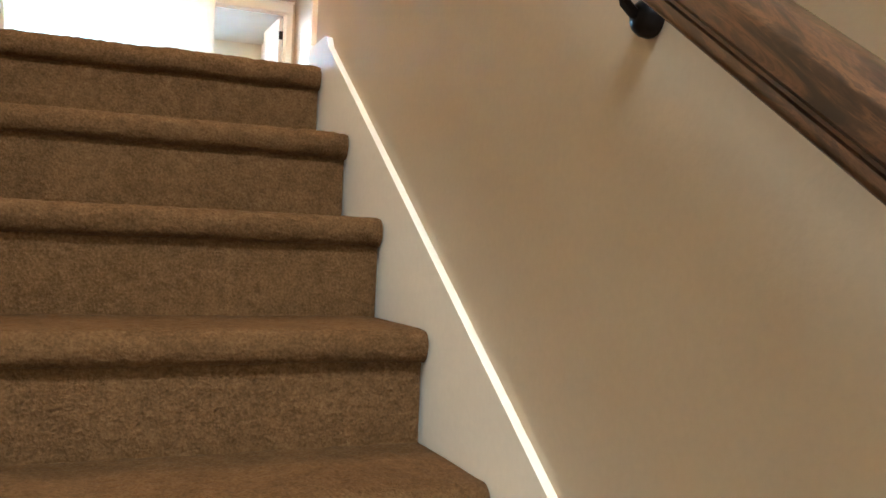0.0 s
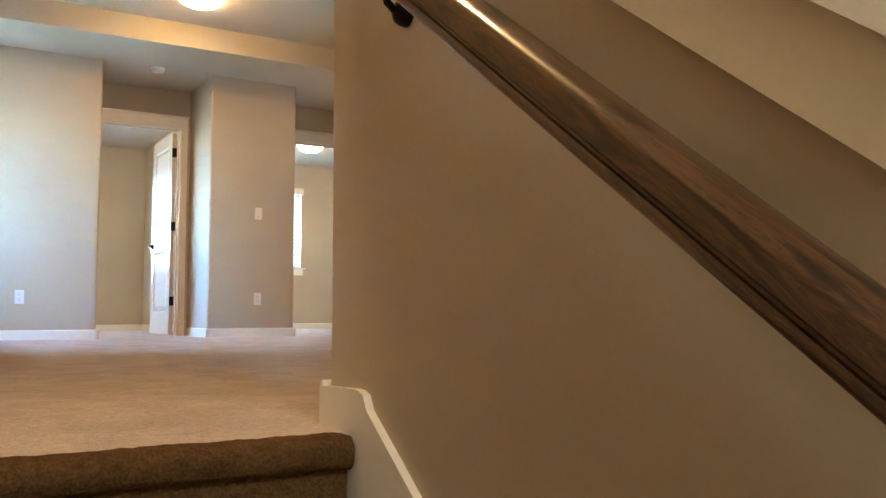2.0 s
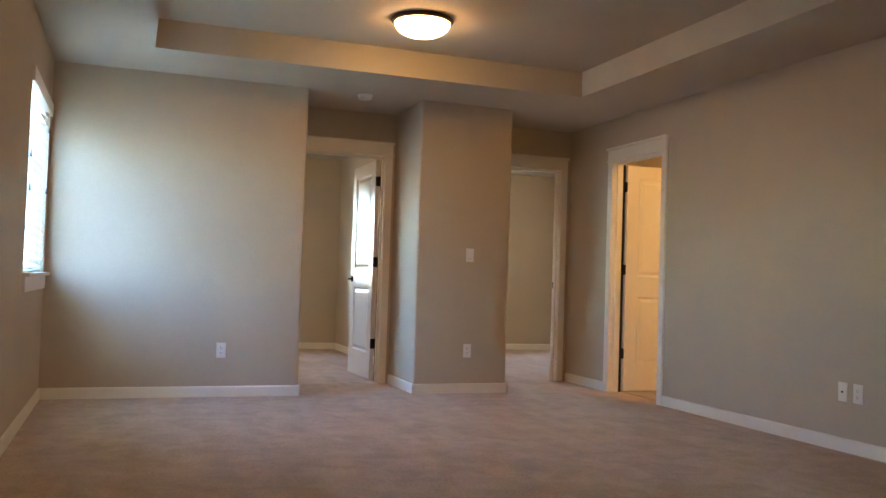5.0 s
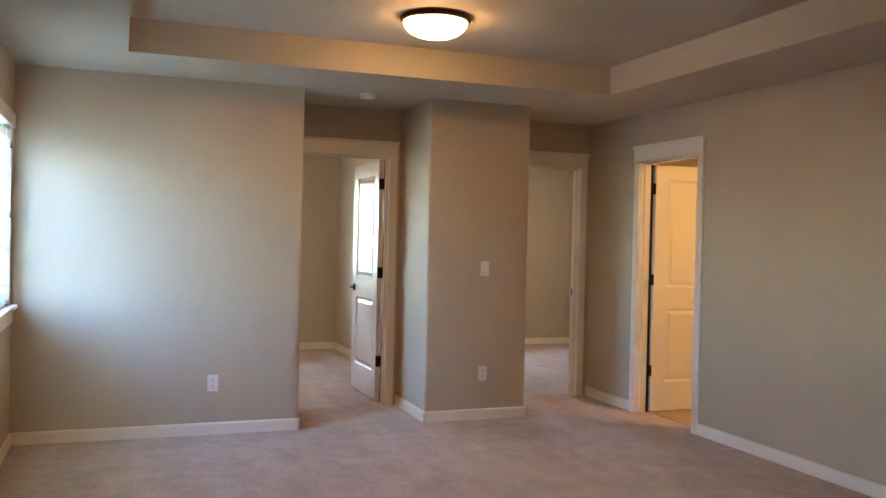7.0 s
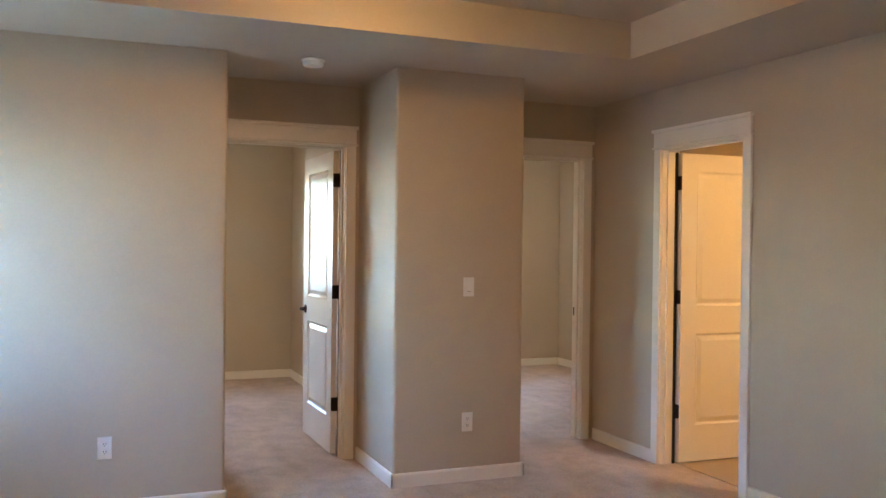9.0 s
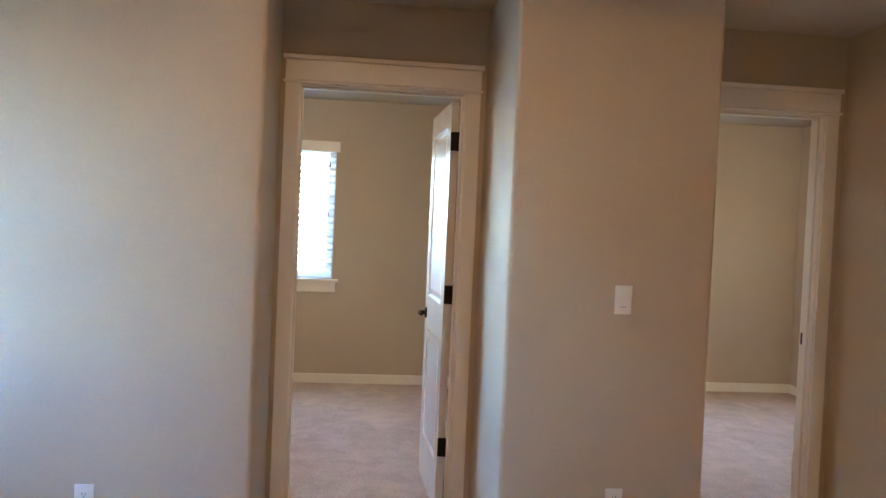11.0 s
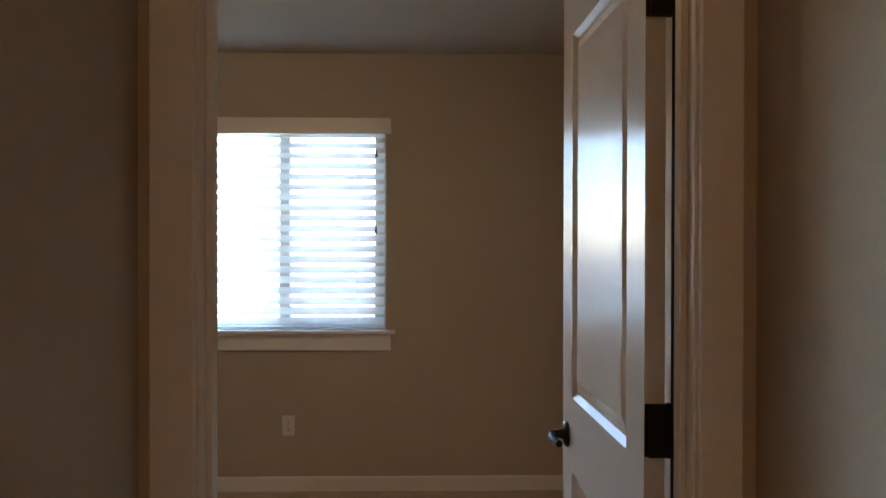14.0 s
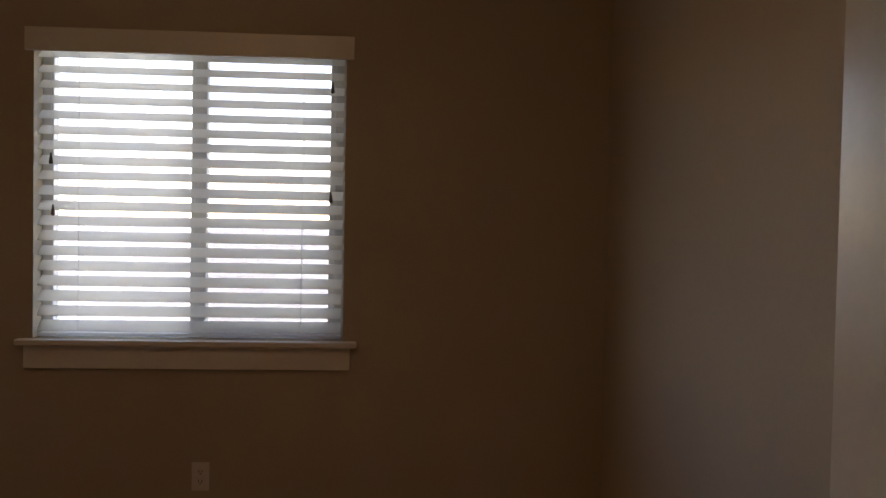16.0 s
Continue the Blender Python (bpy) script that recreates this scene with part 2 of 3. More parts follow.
# walls
structure("wall_west", boxes((WEST - .16, WEST, -2.6, WL[0], -3, TOP), (WEST - .16, WEST, WL[1], NORTH + .16, -3, TOP),
          (WEST - .16, WEST, WL[0], WL[1], -3, SILL), (WEST - .16, WEST, WL[0], WL[1], HEAD, TOP)), WALL, "beige painted outer wall with a window near its corner")
structure("wall_north", boxes((WEST, W1[0], NORTH, NORTH + .16, -3, TOP), (W1[1], W2[0], NORTH, NORTH + .16, -3, TOP), (W2[1], 3.9, NORTH, NORTH + .16, -3, TOP),
          (W1[0], W1[1], NORTH, NORTH + .16, -3, SILL), (W1[0], W1[1], NORTH, NORTH + .16, HEAD, TOP),
          (W2[0], W2[1], NORTH, NORTH + .16, -3, SILL), (W2[0], W2[1], NORTH, NORTH + .16, HEAD, TOP)), WALL, "beige painted bedroom wall with two windows")
structure("wall_closet", bull(boxes((WEST, -0.944, FRONT, FRONT + .115, 0, H), (-0.944, -0.827, FRONT, BACK, 0, H)), [(-0.827, FRONT)]), WALL, "beige painted wall with rounded corner beside a door recess", smooth=True)
structure("wall_pier", bull(boxes((0.128, 0.960, FRONT, FRONT + .115, 0, H), (0.128, 0.25, FRONT + .115, BACK, 0, H), (0.85, 0.960, FRONT + .115, BACK, 0, H)),
          [(0.128, FRONT), (0.960, FRONT)]), WALL, "beige painted wall pier with rounded corners between two doors", smooth=True)
structure("wall_doors", boxes((WEST, D1[0] - .02, BACK, BACK2, 0, TOP), (D1[1] + .02, D2[0] - .02, BACK, BACK2, 0, TOP), (D2[1] + .02, 3.9, BACK, BACK2, 0, TOP),
          (D1[0] - .02, D1[1] + .02, BACK, BACK2, DOOR_H + .02, TOP), (D2[0] - .02, D2[1] + .02, BACK, BACK2, DOOR_H + .02, TOP)), WALL, "beige painted wall with two bedroom doorways")
structure("wall_partition", boxes((0.46, 0.58, BACK2, NORTH, 0, TOP)), WALL, "beige painted wall between the two bedrooms")
structure("wall_east", boxes((EAST, EAST + .12, KEND - .12, D3[0] - .02, 0, TOP), (EAST, EAST + .12, D3[1] + .02, BACK, 0, TOP), (EAST, EAST + .12, D3[0] - .02, D3[1] + .02, DOOR_H + .02, TOP)),
          WALL, "beige painted side wall with a bathroom doorway")
structure("wall_outer_east", boxes((3.78, 3.9, 7.0, BACK, 0, TOP), (3.68, 3.9, BACK2, NORTH, 0, TOP)), WALL, "plain beige wall closing bedroom and bathroom")
structure("wall_bath", boxes((EAST + .12, 3.78, 7.0, 7.12, 0, TOP)), WALL, "plain beige bathroom wall")
structure("wall_south", boxes((0.0, EAST, KEND - .12, KEND, 0, TOP), (0.0, 0.12, -2.6, KEND - .12, -3, TOP), (WEST - .16, 0.12, -2.72, -2.6, -3, TOP)), WALL, "plain beige walls round the stairwell")


def nose(y):
    return (y - TIP) * RISE / RUN


# knee wall beside the stairs, its top follows the flight and ends level
CAPZ = 1.010
yk = 2.551
low = -2.55


def cap_line(y):
    """Lower edge of the cap's side boards, a little steeper than the flight."""
    return CAPZ + (y - yk) * .761


knee = [(low, -3.0), (KEND, -3.0), (KEND, CAPZ + .10), (yk, CAPZ + .10), (low, cap_line(low) + .10)]
kb = bull(extrude(knee, KX0, KX1), [(KX0, KEND)], 0.014)
structure("wall_knee", kb, WALL, "beige painted half wall along the carpeted stairs", smooth=True)
structure("wall_guard", boxes((KX1, 0.0, KEND - .12, KEND - .002, -3.0, CAPZ + .10)), WALL, "beige painted half wall round the stairwell")
structure("wall_landing", boxes((WEST, KX0 - .02, TIP + .11, TIP + .2, -3.0, -.26)), WALL, "plain wall under the landing")


def knee_band(name, lo, hi, x0, x1, label, end):
    """A board that follows the knee wall's top between two heights above the wall's lower trim line."""
    y2 = yk
    pr = [(low, cap_line(low) + lo), (y2, CAPZ + lo), (end, CAPZ + lo), (end, CAPZ + hi), (y2, CAPZ + hi), (low, cap_line(low) + hi)]
    return part(name, soft(extrude(pr, x0, x1), 0.004), TRIM, cap_rail, label)


cap_rail = thing("wall_cap", pose(0, 0, 0), "cream painted wooden cap with side boards on the half wall", "trim", kind="structure")
knee_band("side_board", 0.0, .105, KX0 - .022, KX0, "flat cream side board", KEND + .022)
knee_band("side_board", 0.0, .105, KX1, KX1 + .022, "", KEND - .14)
part("side_board", soft(boxes((KX0, 0.0, KEND, KEND + .022, CAPZ, CAPZ + .105)), .004), TRIM, cap_rail)
knee_band("top_board", .107, .137, KX0 - .045, KX1 + .045, "thick cap board with eased edges", KEND + .045)
part("top_board", soft(boxes((KX1 + .046, 0.0, KEND - .165, KEND + .045, CAPZ + .107, CAPZ + .137)), .004), TRIM, cap_rail)

# floors and ceilings
structure("floor", boxes((WEST, 3.78, TIP + .062, NORTH, -.25, 0)), CARPET, "pinkish beige cut pile carpet with brushed marks", "floor")
structure("floor_bath", boxes((EAST + .125, 3.78, 7.12, BACK, .001, .006)), TILE, "tan vinyl bathroom floor", "floor")
structure("floor_lower", boxes((WEST, 0.0, -2.6, TIP + .03, -3.1, -2.805)), CARPET_SHADED, "brown shade-darkened carpet at the foot of the stairs", "floor")
TR = (-2.016, 1.220, 3.4, 8.415)
structure("ceiling", boxes((WEST, TR[0], -2.6, BACK, H, 2.64), (TR[1], EAST, -2.6, BACK, H, 2.64), (TR[0], TR[1], -2.6, TR[2], H, 2.64), (TR[0], TR[1], TR[3], BACK, H, 2.64),
          (WEST, EAST, -2.6, BACK, 2.64, 2.75), (EAST + .12, 3.78, 7.12, BACK, H, 2.75)), CEIL, "beige ceiling with a recessed tray", "ceiling")
# unseen slab, added as a mount for the low fill lamp
structure("ceiling_lower", boxes((WEST, KX0, -2.6, -1.25, -.45, -.30)), CEIL, "beige unseen slab added to carry the low fill lamp", "ceiling")
structure("ceiling_bedroom", boxes((WEST, 0.46, BACK2, NORTH, HB, 2.75), (0.58, 3.78, BACK2, NORTH, HB, 2.75)), CEIL, "pale flat bedroom ceiling", "ceiling")
structure("roof", boxes((WEST - .3, 4.1, -2.9, NORTH + .4, TOP, TOP + .15)), CEIL, "plain roof slab above the rooms", "roof")
gb = bmesh.new()
bmesh.ops.create_grid(gb, x_segments=8, y_segments=8, size=900)
for v in gb.verts:
    v.co.z = -3.3
structure("ground", gb, GROUND, "pale open ground outside the windows", "ground")

# ---- stairs ----
stairs = thing("staircase", pose(0, 0, 0), "straight staircase with rounded nosings, its carpet browned to hold shade", "stairs", kind="structure")


def step_mesh(i):
    pr = [(RUN + .06 if i else .066, 0.0), (.16 if i else .06, 0.001), (.05, 0.001)]
    for k in range(13):
        a = math.pi / 2 + k * math.pi / 12 * 1.05
        pr.append((.026 + .026 * math.cos(a) * 1.0, -.0265 + .0275 * math.sin(a)))
    pr += [(.030, -.058), (.031, -.075), (.031, -.125), (.031, -RISE - .004)]
    bm = bmesh.new()
    xs = np.linspace(WEST + .001, KX0 - .021, 200)
    rows = []
    for x in xs:
        row = []
        for y, z in pr:
            p = Vector((x, TIP + y - RUN * i, z - RISE * i))
            n = noise.noise(p * 62) * .0030 + noise.noise(p * 9) * .0022
            end = max(0.0, 1 - (xs[-1] - x) / .03)
            row.append(bm.verts.new(p + Vector((0, -n + .006 * end ** 2, n * .9 - .003 * end ** 2))))
        rows.append(row)
    for a, c in zip(rows, rows[1:]):
        for j in range(len(pr) - 1):
            bm.faces.new((a[j], a[j + 1], c[j + 1], c[j]))
    me = mesh_of("step", bm, CARPET_SHADED)
    me.polygons.foreach_set("use_smooth", [True] * len(me.polygons))
    return me


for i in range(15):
    part("step", step_mesh(i), CARPET_SHADED, stairs)
part("stair_core", extrude([(TIP + .1, -.26), (TIP + .1, -3.0), (TIP - 14 * RUN, -3.0)], WEST + .01, KX0 - .03), CARPET_SHADED, stairs)


def skirt_top(y):
    return -.331 + (y - 2.0) * .705


# stair skirt board on the knee wall, running into the landing's baseboard
skirt = [(low, nose(low) - .30), (TIP - .2, nose(TIP - .2) - .30), (TIP + .06, -.24), (KEND - .004, -.24), (KEND - .004, .072), (TIP + .025, .075), (TIP + .008, .073), (TIP - .008, .067), (TIP - .022, skirt_top(TIP - .022)), (low, skirt_top(low))]
structure("baseboard_stairs", extrude(skirt, KX0 - .015, KX0 - .0005), TRIM, "cream painted stair skirt board", "baseboard")

# ---- baseboards ----
base = thing("baseboard", pose(0, 0, 0), "cream painted baseboards along the carpet", "baseboard", kind="structure")


def skirting(x0, y0, x1, y1, nx, ny):
    """A baseboard length along a wall face; (nx, ny) points into the room."""
    t, h = .013, .082
    pr = [(0, 0), (t, 0), (t, h - .012), (t * .75, h - .004), (t * .4, h), (0, h)]
    d = Vector((x1 - x0, y1 - y0, 0))
    n = Vector((nx, ny, 0))
    bm = bmesh.new()
    a = [bm.verts.new(Vector((x0, y0, z)) + n * u) for u, z in pr]
    c = [bm.verts.new(Vector((x0, y0, z)) + d + n * u) for u, z in pr]
    k = len(pr)
    for i in range(k):
        bm.faces.new((a[i], a[(i + 1) % k], c[(i + 1) % k], c[i]))
    bm.faces.new(a[::-1])
    bm.faces.new(c)
    part("board", bm, TRIM, base)


for q in ((WEST, FRONT, -0.814, FRONT, 0, -1), (-0.827, FRONT - .013, -0.827, 9.872, 1, 0), (0.128, 9.872, 0.128, FRONT - .013, -1, 0), (0.115, FRONT, 0.973, FRONT, 0, -1),
          (0.960, FRONT - .013, 0.960, 9.872, 1, 0), (EAST, KEND, EAST, D3[0] - .074, -1, 0), (EAST, D3[1] + .074, EAST, 9.872, -1, 0),
          (WEST, TIP + .09, WEST, FRONT - .013, 1, 0), (0.0, KEND, EAST - .013, KEND, 0, 1), (KX0 - .0145, KEND - .003, 0.0, KEND - .003, 0, 1),
          (WEST, NORTH, 0.447, NORTH, 0, -1), (0.46, BACK2, 0.46, NORTH, -1, 0), (WEST, BACK2, WEST, NORTH - .013, 1, 0), (WEST + .013, BACK2, D1[0] - .074, BACK2, 0, 1),
          (0.58, NORTH, 3.667, NORTH, 0, -1), (3.68, BACK2, 3.68, NORTH, -1, 0), (0.58, BACK2, 0.58, NORTH - .013, 1, 0), (D2[1] + .074, BACK2, 3.667, BACK2, 0, 1)):
    skirting(*q)


# ---- door frames and doors ----
def door_frame(name, m, w, label, hinge=0, depth=.110):
    """Jambs, stops and casings; local x runs across the opening, local y through the wall away from the hall."""
    f = thing(name, m, label, "door frame", kind="structure")
    jd0, jd1 = -.002, depth + .002
    for x0, x1 in ((-.02, 0), (w, w + .02)):
        part("jamb", soft(boxes((x0, x1, jd0, jd1, 0, DOOR_H + .02)), .0015, 1), TRIM, f)
    part("head_jamb", soft(boxes((0, w, jd0, jd1, DOOR_H, DOOR_H + .02)), .0015, 1), TRIM, f)
    s0, s1 = .035, .070
    part("stop", soft(boxes((0.0, .011, s0, s1, 0, DOOR_H)), .002), TRIM, f)
    part("stop", soft(boxes((w - .011, w, s0, s1, 0, DOOR_H)), .002), TRIM, f)
    part("stop", soft(boxes((.011, w - .011, s0, s1, DOOR_H - .011, DOOR_H)), .002), TRIM, f)
    # the hinge gap's shade is put in as a thin black strip
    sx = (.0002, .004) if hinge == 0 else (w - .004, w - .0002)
    part("shade_strip", boxes((*sx, depth - .022 if hinge == 0 else s1 + .001, depth, 0, DOOR_H - .012)), REBATE_SHADE, f, "black strip standing in for shade in the hinge-side rebate")
    cw = .072
    for side in (0, 1):
        ya, yb = (-.018, -.0005) if side == 0 else (depth + .0005, depth + .018)
        e = -1 if side == 0 else 1
        yo = ya if side == 0 else yb
        part("casing", soft(boxes((-cw + .005 - .005, -.005, ya, yb, 0, DOOR_H + .006)), .003), TRIM, f)
        part("casing", soft(boxes((w + .005, w + cw, ya, yb, 0, DOOR_H + .006)), .003), TRIM, f)
        lo, hi = min(yo, yo + e * .004), max(yo, yo + e * .004)
        q0, q1 = (lo, yb) if side == 0 else (ya, hi)
        part("head_casing", soft(boxes((-cw, w + cw, q0, q1, DOOR_H + .02, DOOR_H + .112)), .003), TRIM, f)
        b0, b1 = (ya - .011, yb) if side == 0 else (ya, yb + .011)
        part("fillet", soft(boxes((-cw - .009, w + cw + .009, b0, b1, DOOR_H + .0065, DOOR_H + .0195)), .005), TRIM, f)
        c0, c1 = (ya - .016, yb) if side == 0 else (ya, yb + .016)
        part("cap", soft(boxes((-cw - .012, w + cw + .012, c0, c1, DOOR_H + .1125, DOOR_H + .134)), .004), TRIM, f)
    return f


def panel_mesh(w, z0, z1, x0, t):
    """A recessed field with sloped moulding on both faces, inside a door."""
    bm = bmesh.new()
    for s in (-1, 1):
        rings = []
        for inset, y in ((0, t / 2), (.013, t / 2 - .011), (.022, t / 2 - .011), (.048, t / 2 - .003)):
            rings.append([bm.verts.new(p) for p in ((x0 + inset, s * y, z0 + inset), (w - x0 - inset, s * y, z0 + inset), (w - x0 - inset, s * y, z1 - inset), (x0 + inset, s * y, z1 - inset))])
        for a, c in zip(rings, rings[1:]):
            for k in range(4):
                bm.faces.new((a[k], a[(k + 1) % 4], c[(k + 1) % 4], c[k]))
        bm.faces.new(rings[-1])
    return bm


def door(name, m, w, label, mirror=False):
    """A two-panel door; local origin at the hinge edge, x along the leaf, y through it."""
    d = thing(name, m, label, "door", kind="structure")
    t, h, g, st = .035, DOOR_H - .018, .014, .119
    za, zb, zc, zd = .25, .85, 1.03, h - .115
    leaf = boxes((0, st, -t / 2, t / 2, g, h), (w - st, w, -t / 2, t / 2, g, h), (st, w - st, -t / 2, t / 2, g, za), (st, w - st, -t / 2, t / 2, zb, zc), (st, w - st, -t / 2, t / 2, zd, h))
    part("leaf", leaf, DOORP, d)
    part("panel", panel_mesh(w, za, zb, st, t), DOORP, d)
    part("panel", panel_mesh(w, zc, zd, st, t), DOORP, d)
    for z in (.343, 1.09, 1.834):
        hg = part("hinge", soft(boxes((-.003, .0, -t / 2 + .001, t / 2, z - .045, z + .045)), .001, 1), BRONZE, d, "dark bronze hinge")
        sy = -1 if mirror else 1
        part("knuckle", lathe([(0, z - .047), (.006, z - .046), (.0065, z), (.006, z + .046), (0, z + .047)], 12), BRONZE, hg, "", pose(-.004, sy * (t / 2 + .005), 0), True)
        ya, yb = sorted((sy * (t / 2 + .002), sy * (-.012)))
        part("jamb_plate", boxes((-.0105, -.0075, ya, yb, z - .045, z + .045)), BRONZE, hg)
    for s in (-1, 1):
        hd = part("handle", lathe([(0, 0), (.032, 0), (.032, .004), (.027, .009), (.014, .012), (.011, .018), (.010, .045), (0, .047)], 24), BRONZE, d, "dark bronze lever handle",
                  pose(w - .062, s * t / 2, .93, -90 * s, 0, 0), True)
        lever = tube([(0, 0, .038), (-.02, 0, .044), (-.05, 0, .046), (-.085, 0, .043), (-.108, 0, .040)], .0085)
        part("lever", lever, BRONZE, hd, "", None, True)
    part("latch_plate", boxes((w - .0005, w + .0015, -.0125, .0125, .90, .96)), BRONZE, d)
    return d


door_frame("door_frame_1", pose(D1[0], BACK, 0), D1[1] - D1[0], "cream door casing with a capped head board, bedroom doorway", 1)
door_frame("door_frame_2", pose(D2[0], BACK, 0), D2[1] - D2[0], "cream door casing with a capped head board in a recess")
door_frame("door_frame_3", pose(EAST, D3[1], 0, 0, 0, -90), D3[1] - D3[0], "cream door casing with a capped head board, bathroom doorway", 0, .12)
door("door_1", pose(D1[1] - .029, BACK2 + .009, 0, 0, 0, 91.0), .757, "white two-panel door standing open into the bedroom", True)
door("door_2", pose(D2[0] + .006, BACK2 + .03, 0, 0, 0, 100), .757, "white two-panel door standing open in the second bedroom")
door("door_3", pose(EAST + .125, D3[1] - .022, 0, 0, 0, -2), .757, "white two-panel bathroom door standing open in warm light")
strike = tagged(new("strike_plate", mesh_of("strike_plate", boxes((D2[1] - .0015, D2[1] + .0005, BACK + .078, BACK + .103, .90, .96)), BRONZE)), "dark strike plate on the door jamb", "strike plate", kind="structure")


# ---- windows and blinds ----
SLAT_W, SLAT_STEP, SLAT_TILT = .0635, .0588, 36


def slat_mesh(w):
    bm = bmesh.new()
    n = 8
    up, dn = [], []
    for k in range(n + 1):
        u = (k / n - .5) * SLAT_W
        z = .0035 * (1 - (2 * k / n - 1) ** 2)
        e = .0014 if 0 < k < n else .0006
        up.append((u, z + e))
        dn.append((u, z - e))
    pr = up + dn[::-1]
    a = [bm.verts.new((0, y, z)) for y, z in pr]
    c = [bm.verts.new((w, y, z)) for y, z in pr]
    for i in range(len(pr)):
        j = (i + 1) % len(pr)
        bm.faces.new((a[i], a[j], c[j], c[i]))
    bm.faces.new(a[::-1])
    bm.faces.new(c)
    return mesh_of("slat", bm, SLATM, True)


def window(name, m, w, label, tag):
    """A slider window in a plastered opening; local x along the wall, y outwards, z from the sill, origin on the inner wall face."""
    h = HEAD - SILL
    win = thing(name, m, label, "window", kind="structure")
    y0, y1 = .085, .145
    fr, fb = .045, .022
    for q in ((0, w, y0, y1, 0, fb), (0, w, y0, y1, h - .028, h), (0, fr, y0, y1, fb, h - .028), (w - fr, w, y0, y1, fb, h - .028)):
        part("window_frame", soft(boxes(q), .004), VINYL, win)
    c = w / 2
    part("meeting_rail", soft(boxes((c - .018, c + .043, y0 + .004, y1 - .004, fb, h - .028)), .004), VINYL, win)
    for q in ((c + .043, w - fr, .10, .13, fb, fb + .025), (c + .043, w - fr, .10, .13, h - .053, h - .028), (w - fr - .022, w - fr, .10, .13, fb + .025, h - .053)):
        part("sash", soft(boxes(q), .003), VINYL, win)
    for q in ((fr, c - .018, .112, .116, fb, h - .028), (c + .043, w - fr - .022, .112, .116, fb + .025, h - .053)):
        p = part("pane", boxes(q), GLASS, win, "clear glass")
        p.visible_shadow = False
    part("insect_screen", boxes((c + .043, w - fr, .1325, .1335, fb, h - .028)), SCREEN, win, "fine grey insect screen")
    part("head_casing", soft(boxes((-.030, w + .030, -.019, -.0005, h - .052, h + .038)), .003), TRIM, win)
    part("stool", soft(boxes((-.055, w + .055, -.045, y0, -.024, -.001)), .005), TRIM, win, "cream window stool")
    part("apron", soft(boxes((-.030, w + .030, -.018, -.0005, -.115, -.025)), .003), TRIM, win)
    bl = thing("venetian_blind", m, tag, "blind", "window blinds")
    part("headrail", soft(boxes((.008, w - .008, .005, .062, h - .030, h - .004)), .003), SLATM, bl)
    me = slat_mesh(w - .02)
    for k in range(19):
        z = h - .055 - k * SLAT_STEP
        part("slat", me, SLATM, bl, "", pose(.01 + random.uniform(-.002, .002), .036, z, SLAT_TILT + random.uniform(-1.5, 1.5), random.uniform(-.12, .12), 0))
    part("bottom_rail", soft(boxes((.01, w - .01, .012, .060, .006, .020)), .005), SLATM, bl)
    for f in (.14, .5, .86):
        for y in (.010, .062):
            part("cord", tube([(f * w, y, .03), (f * w, y, h - .03)], .0011, 6), SLATM, bl)
    for x, z in ((.067, .697), (.076, .498), (w - .053, .998), (w - .055, .567)):
        part("cord", tube([(x, -.004, z), (x, -.002, h - .03)], .0010, 6), SLATM, bl)
        part("tassel", lathe([(0, .022), (.003, .02), (.004, .01), (.008, -.016), (.006, -.022), (0, -.023)], 12), TASSEL, bl, "dark cord tassel", pose(x, -.005, z), True)
    return win


window("window_1", pose(W1[0], NORTH, SILL), W1[1] - W1[0], "white slider window with cream head board and stool", "white horizontal blind, slats tilted open, bedroom window")
window("window_2", pose(W2[0], NORTH, SILL), W2[1] - W2[0], "white slider window in the second bedroom", "white horizontal blind, slats tilted open, second bedroom")
window("window_3", pose(WEST, WL[0], SILL, 0, 0, 90), WL[1] - WL[0], "white slider window in the main room's side wall", "white horizontal blind, slats tilted open, main room window")


# ---- handrail ----
rail = thing("handrail", pose(0, 0, 0), "dark stained wooden handrail on black brackets beside the stairs", "handrail")
RX, slope = KX0 - .064, 0.735


def rail_line(y):
    return -.454 + (y - 2.0) * slope



def rail_body():
    """The moulded rail, sheared to the flight: a wide grip over a narrower base, with a mitred return to the wall."""
    half = [(.0265, .002), (.028, .005), (.028, .014), (.0265, .018), (.0235, .020), (.0235, .024), (.028, .027), (.0305, .031), (.0308, .062), (.0298, .067), (.026, .073), (.019, .079), (.010, .083), (.003, .0842)]
    pr = [(-.024, 0), (.024, 0)] + half + [(-u, v) for u, v in half[::-1]]
    stations = np.linspace(-1.8, 2.648, 30)
    bm = bmesh.new()
    rings = []
    ln = math.sqrt(1 + slope ** 2)
    for k, y in enumerate(stations):
        last = k == len(stations) - 1
        ring = []
        for u, v in pr:
            yy = y
            if last:
                yy = y - (u + .03)
            ring.append(bm.verts.new((RX + u, yy, rail_line(yy) + .874 + v * ln * .77)))
        rings.append(ring)
    n = len(pr)
    for a, c in zip(rings, rings[1:]):
        for i in range(n):
            bm.faces.new((a[i], a[(i + 1) % n], c[(i + 1) % n], c[i]))
    bm.faces.new(rings[0][::-1])
    end = rings[-1]
    out = []
    for u, v in pr:
        yy = 2.648 - (u + .03)
        out.append(bm.verts.new((KX0 - .0005, yy, rail_line(yy) + .874 + v * ln * .77)))
    for i in range(n):
        bm.faces.new((end[i], end[(i + 1) % n], out[(i + 1) % n], out[i]))
    bm.faces.new(out)
    return bm


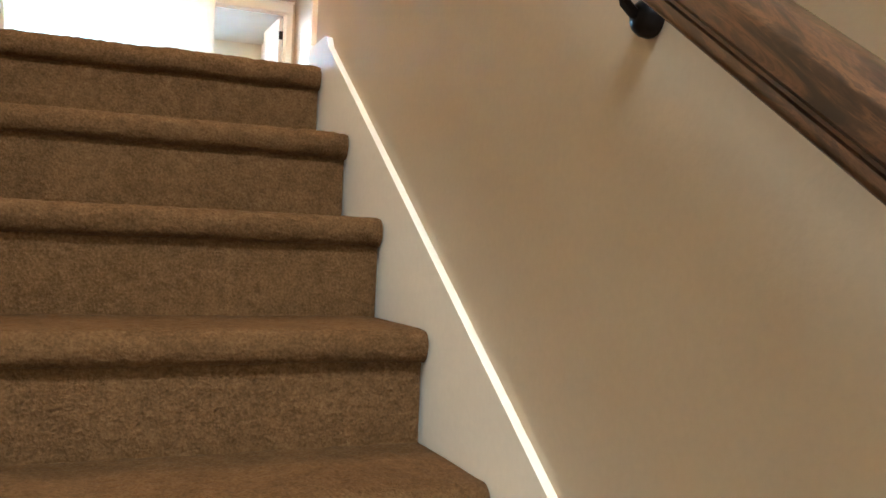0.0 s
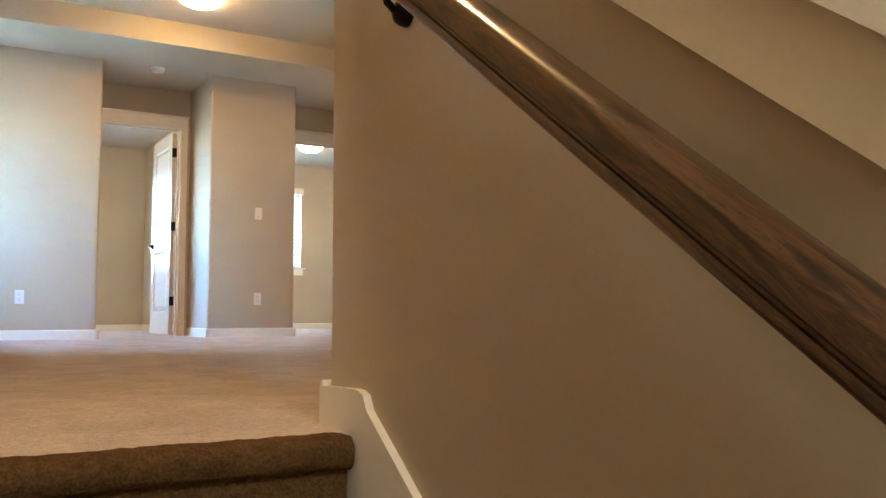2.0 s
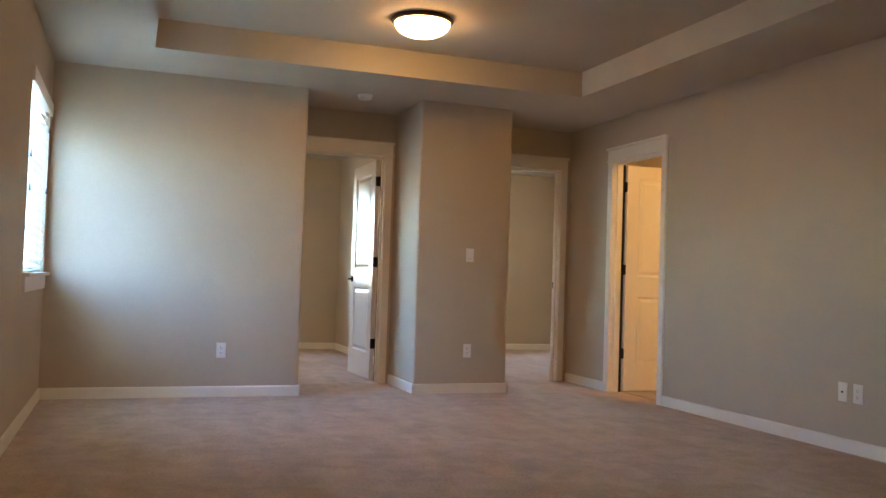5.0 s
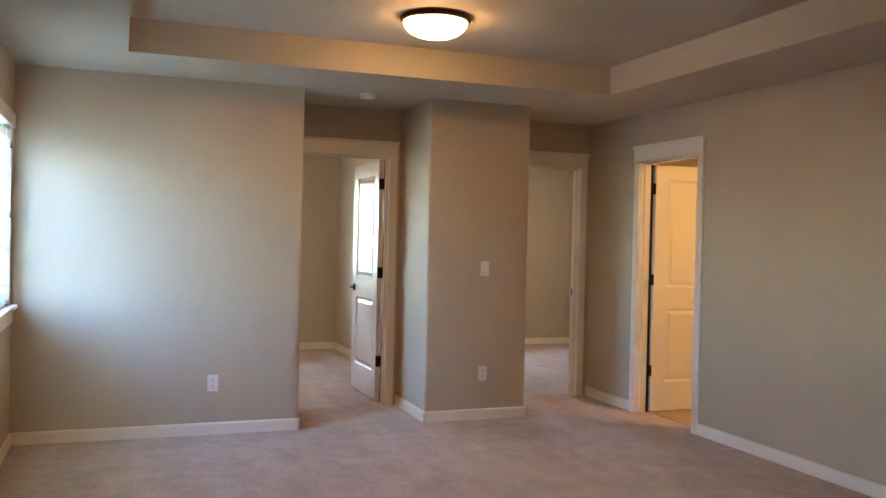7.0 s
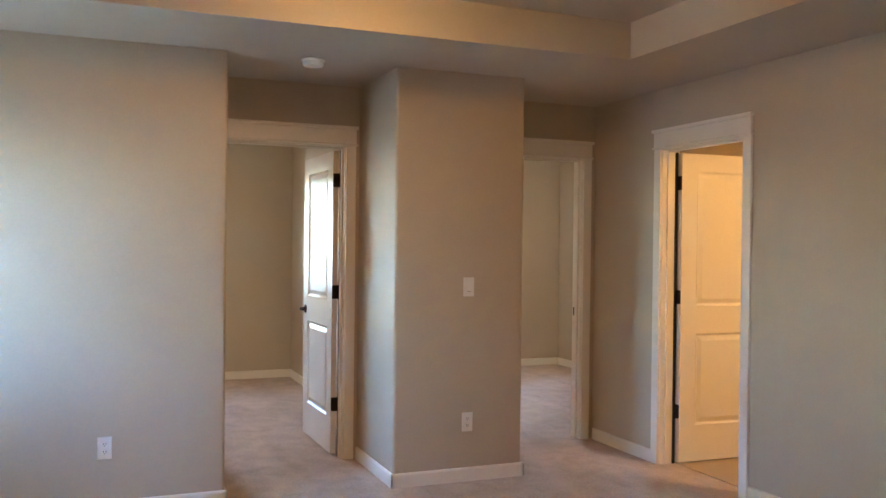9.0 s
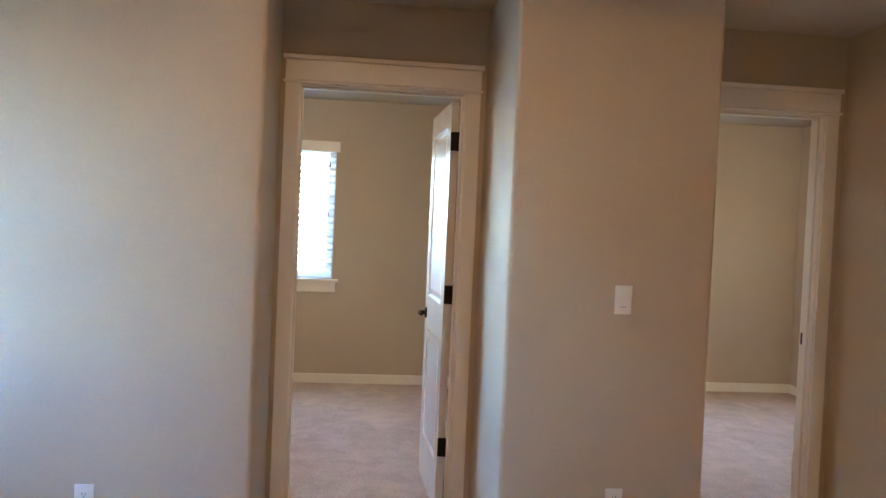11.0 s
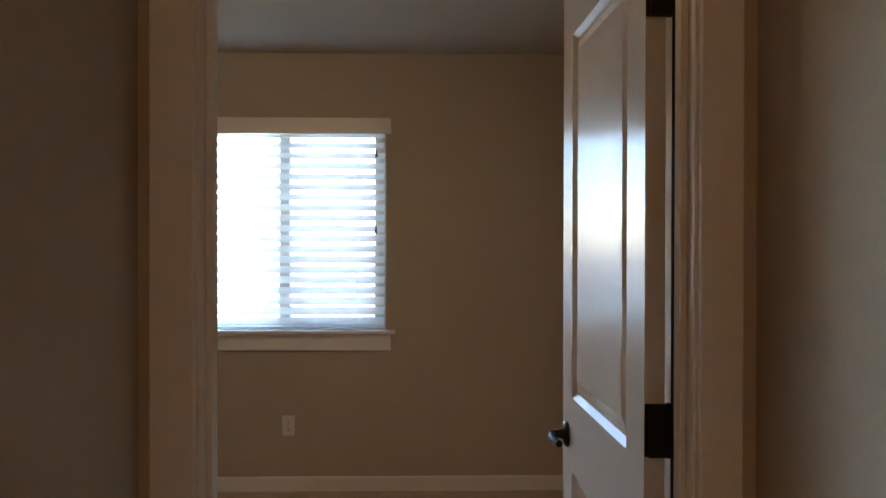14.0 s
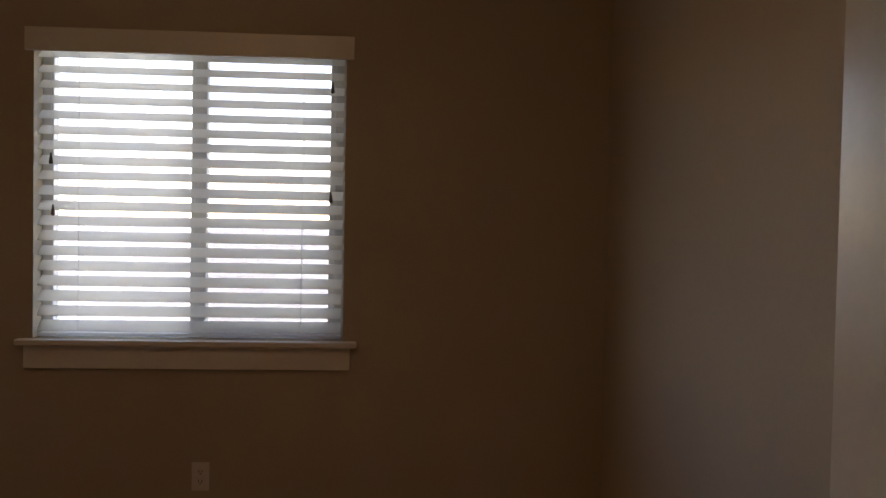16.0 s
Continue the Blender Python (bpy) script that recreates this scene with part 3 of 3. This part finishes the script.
part("rail", rail_body(), WOOD, rail, "", None, True)
for y in (-1.05, 0.11, 1.265, 2.419):
    z = rail_line(y) + .818
    br = part("bracket", lathe([(0, 0), (.021, 0), (.022, .004), (.021, .012), (.017, .019), (.010, .024), (0, .025)], 28), BLACK, rail, "black metal bracket", pose(KX0 - .0005, y, z, 0, -90, 0), True)
    # the arm bows out from the wall plate and up under the rail
    up = rail_line(y + .01) + .874 - z
    arm = tube([(0, 0, .016), (.003, 0, .026), (.012, .001, .036), (.034, .002, .041), (up - .004, .003, .042)], .0065)
    part("arm", arm, BLACK, br, "", None, True)
    part("saddle", soft(boxes((up - .010, up - .004, -.015, .015, .036, .060)), .001, 1), BLACK, br)


# ---- fixtures ----
def flush_lamp(x, y, z, r, glass, label):
    lp = thing("ceiling_lamp", pose(x, y, z), label, "ceiling lamp", "flush ceiling lamps")
    part("ring", lathe([(0, 0), (r * .90, 0), (r * .97, -.004), (r, -.012), (r * .99, -.022), (r * .95, -.030), (r * .90, -.032), (r * .88, -.024), (0, -.024)], 56), RING, lp, "dark bronze ring", None, True)
    dome = [(r * .895, -.026)]
    for k in range(1, 11):
        a = k * math.pi / 20
        dome.append((r * .895 * math.cos(a) ** .9, -.030 - .090 * math.sin(a)))
    dome[-1] = (0, -.120)
    part("glass", lathe(dome, 56), glass, lp, "glowing frosted glass dome", None, True)
    return lp


flush_lamp(-0.392, 7.640, 2.64, .203, LAMP, "round bronze ceiling lamp with a lit frosted glass dome")
flush_lamp(-1.70, 2.85, H, .187, LAMP6, "round bronze ceiling lamp over the head of the stairs")
# added lamp, never in view, that brightens treads and stair wall from above
flush_lamp(-2.10, -0.85, H, .29, STAIR_FILL, "wide bronze fill lamp added out of view over the stairwell")
# low fill added behind the walker to light the stair wall
flush_lamp(-2.15, -1.90, -.45, .187, FOOT_FILL, "round bronze fill lamp added out of view at the foot of the stairs")
flush_lamp(-1.15, 11.77, HB, .19, LAMP2, "round bronze ceiling lamp with a lit dome, bedroom")
flush_lamp(2.22, 11.86, HB, .19, LAMP2, "round bronze ceiling lamp with a lit dome, second bedroom")
flush_lamp(2.70, 7.50, H, .19, LAMP3, "round warm ceiling lamp lighting the bathroom")

sd = thing("smoke_detector", pose(-0.36, 9.18, H), "round white smoke detector on the ceiling", "smoke detector")
part("base", lathe([(0, 0), (.066, 0), (.066, -.008), (.060, -.010), (0, -.010)], 36), PLASTIC, sd, "", None, True)
part("cover", lathe([(.058, -.010), (.058, -.026), (.052, -.036), (.036, -.040), (0, -.041)], 36), PLASTIC, sd, "", None, True)


def outlet(m, label, slots=True):
    """A duplex socket on a rounded plate; local -y points into the room."""
    o = thing("power_outlet", m, label, "power outlet", "wall outlets")
    part("plate", soft(boxes((-.035, .035, -.006, -.0003, -.057, .057)), .0025), PLASTIC, o)
    for z in (-.02, .02):
        s = part("socket", soft(boxes((-.016, .016, -.0085, -.006, z - .014, z + .014)), .003), PLASTIC, o)
        for x in (-.006, .006):
            part("slot", boxes((x - .0012, x + .0012, -.0089, -.0084, z - .003, z + .007)), SLOT, s)
        part("slot", boxes((-.0025, .0025, -.0089, -.0084, z - .010, z - .006)), SLOT, s)
    return o


outlet(pose(-1.429, FRONT, .355), "white duplex power outlet low on the beige wall")
outlet(pose(0.594, FRONT, .355), "white duplex power outlet low on the wall pier")
outlet(pose(-1.145, NORTH, .371), "white duplex power outlet under the bedroom window")
outlet(pose(EAST, 6.285, .355, 0, 0, -90), "white duplex power outlet on the side wall")
jack = thing("wall_jack", pose(EAST, 6.40, .355, 0, 0, -90), "white cable jack plate on the side wall", "wall jack")
part("plate", soft(boxes((-.035, .035, -.006, -.0003, -.057, .057)), .0025), PLASTIC, jack)
part("socket", lathe([(0, 0), (.006, 0), (.005, .008), (0, .008)], 14), BRONZE, jack, "", pose(0, -.006, 0, 90, 0, 0), True)
sw = thing("light_switch", pose(0.594, FRONT, 1.163), "white rocker light switch on the wall pier", "light switch")
part("plate", soft(boxes((-.035, .035, -.006, -.0003, -.057, .057)), .0025), PLASTIC, sw)
part("rocker", soft(extrude([(-.0098, .033), (-.006, .033), (-.006, -.033), (-.0075, -.033)], -.016, .016), .0006, 1), PLASTIC, sw)
# dark grey bar paints in the thin shadow line on the white rocker
part("slider", soft(boxes((-.011, .011, -.0095, -.007, -.0285, -.0265)), .0006, 1), TASSEL, sw)
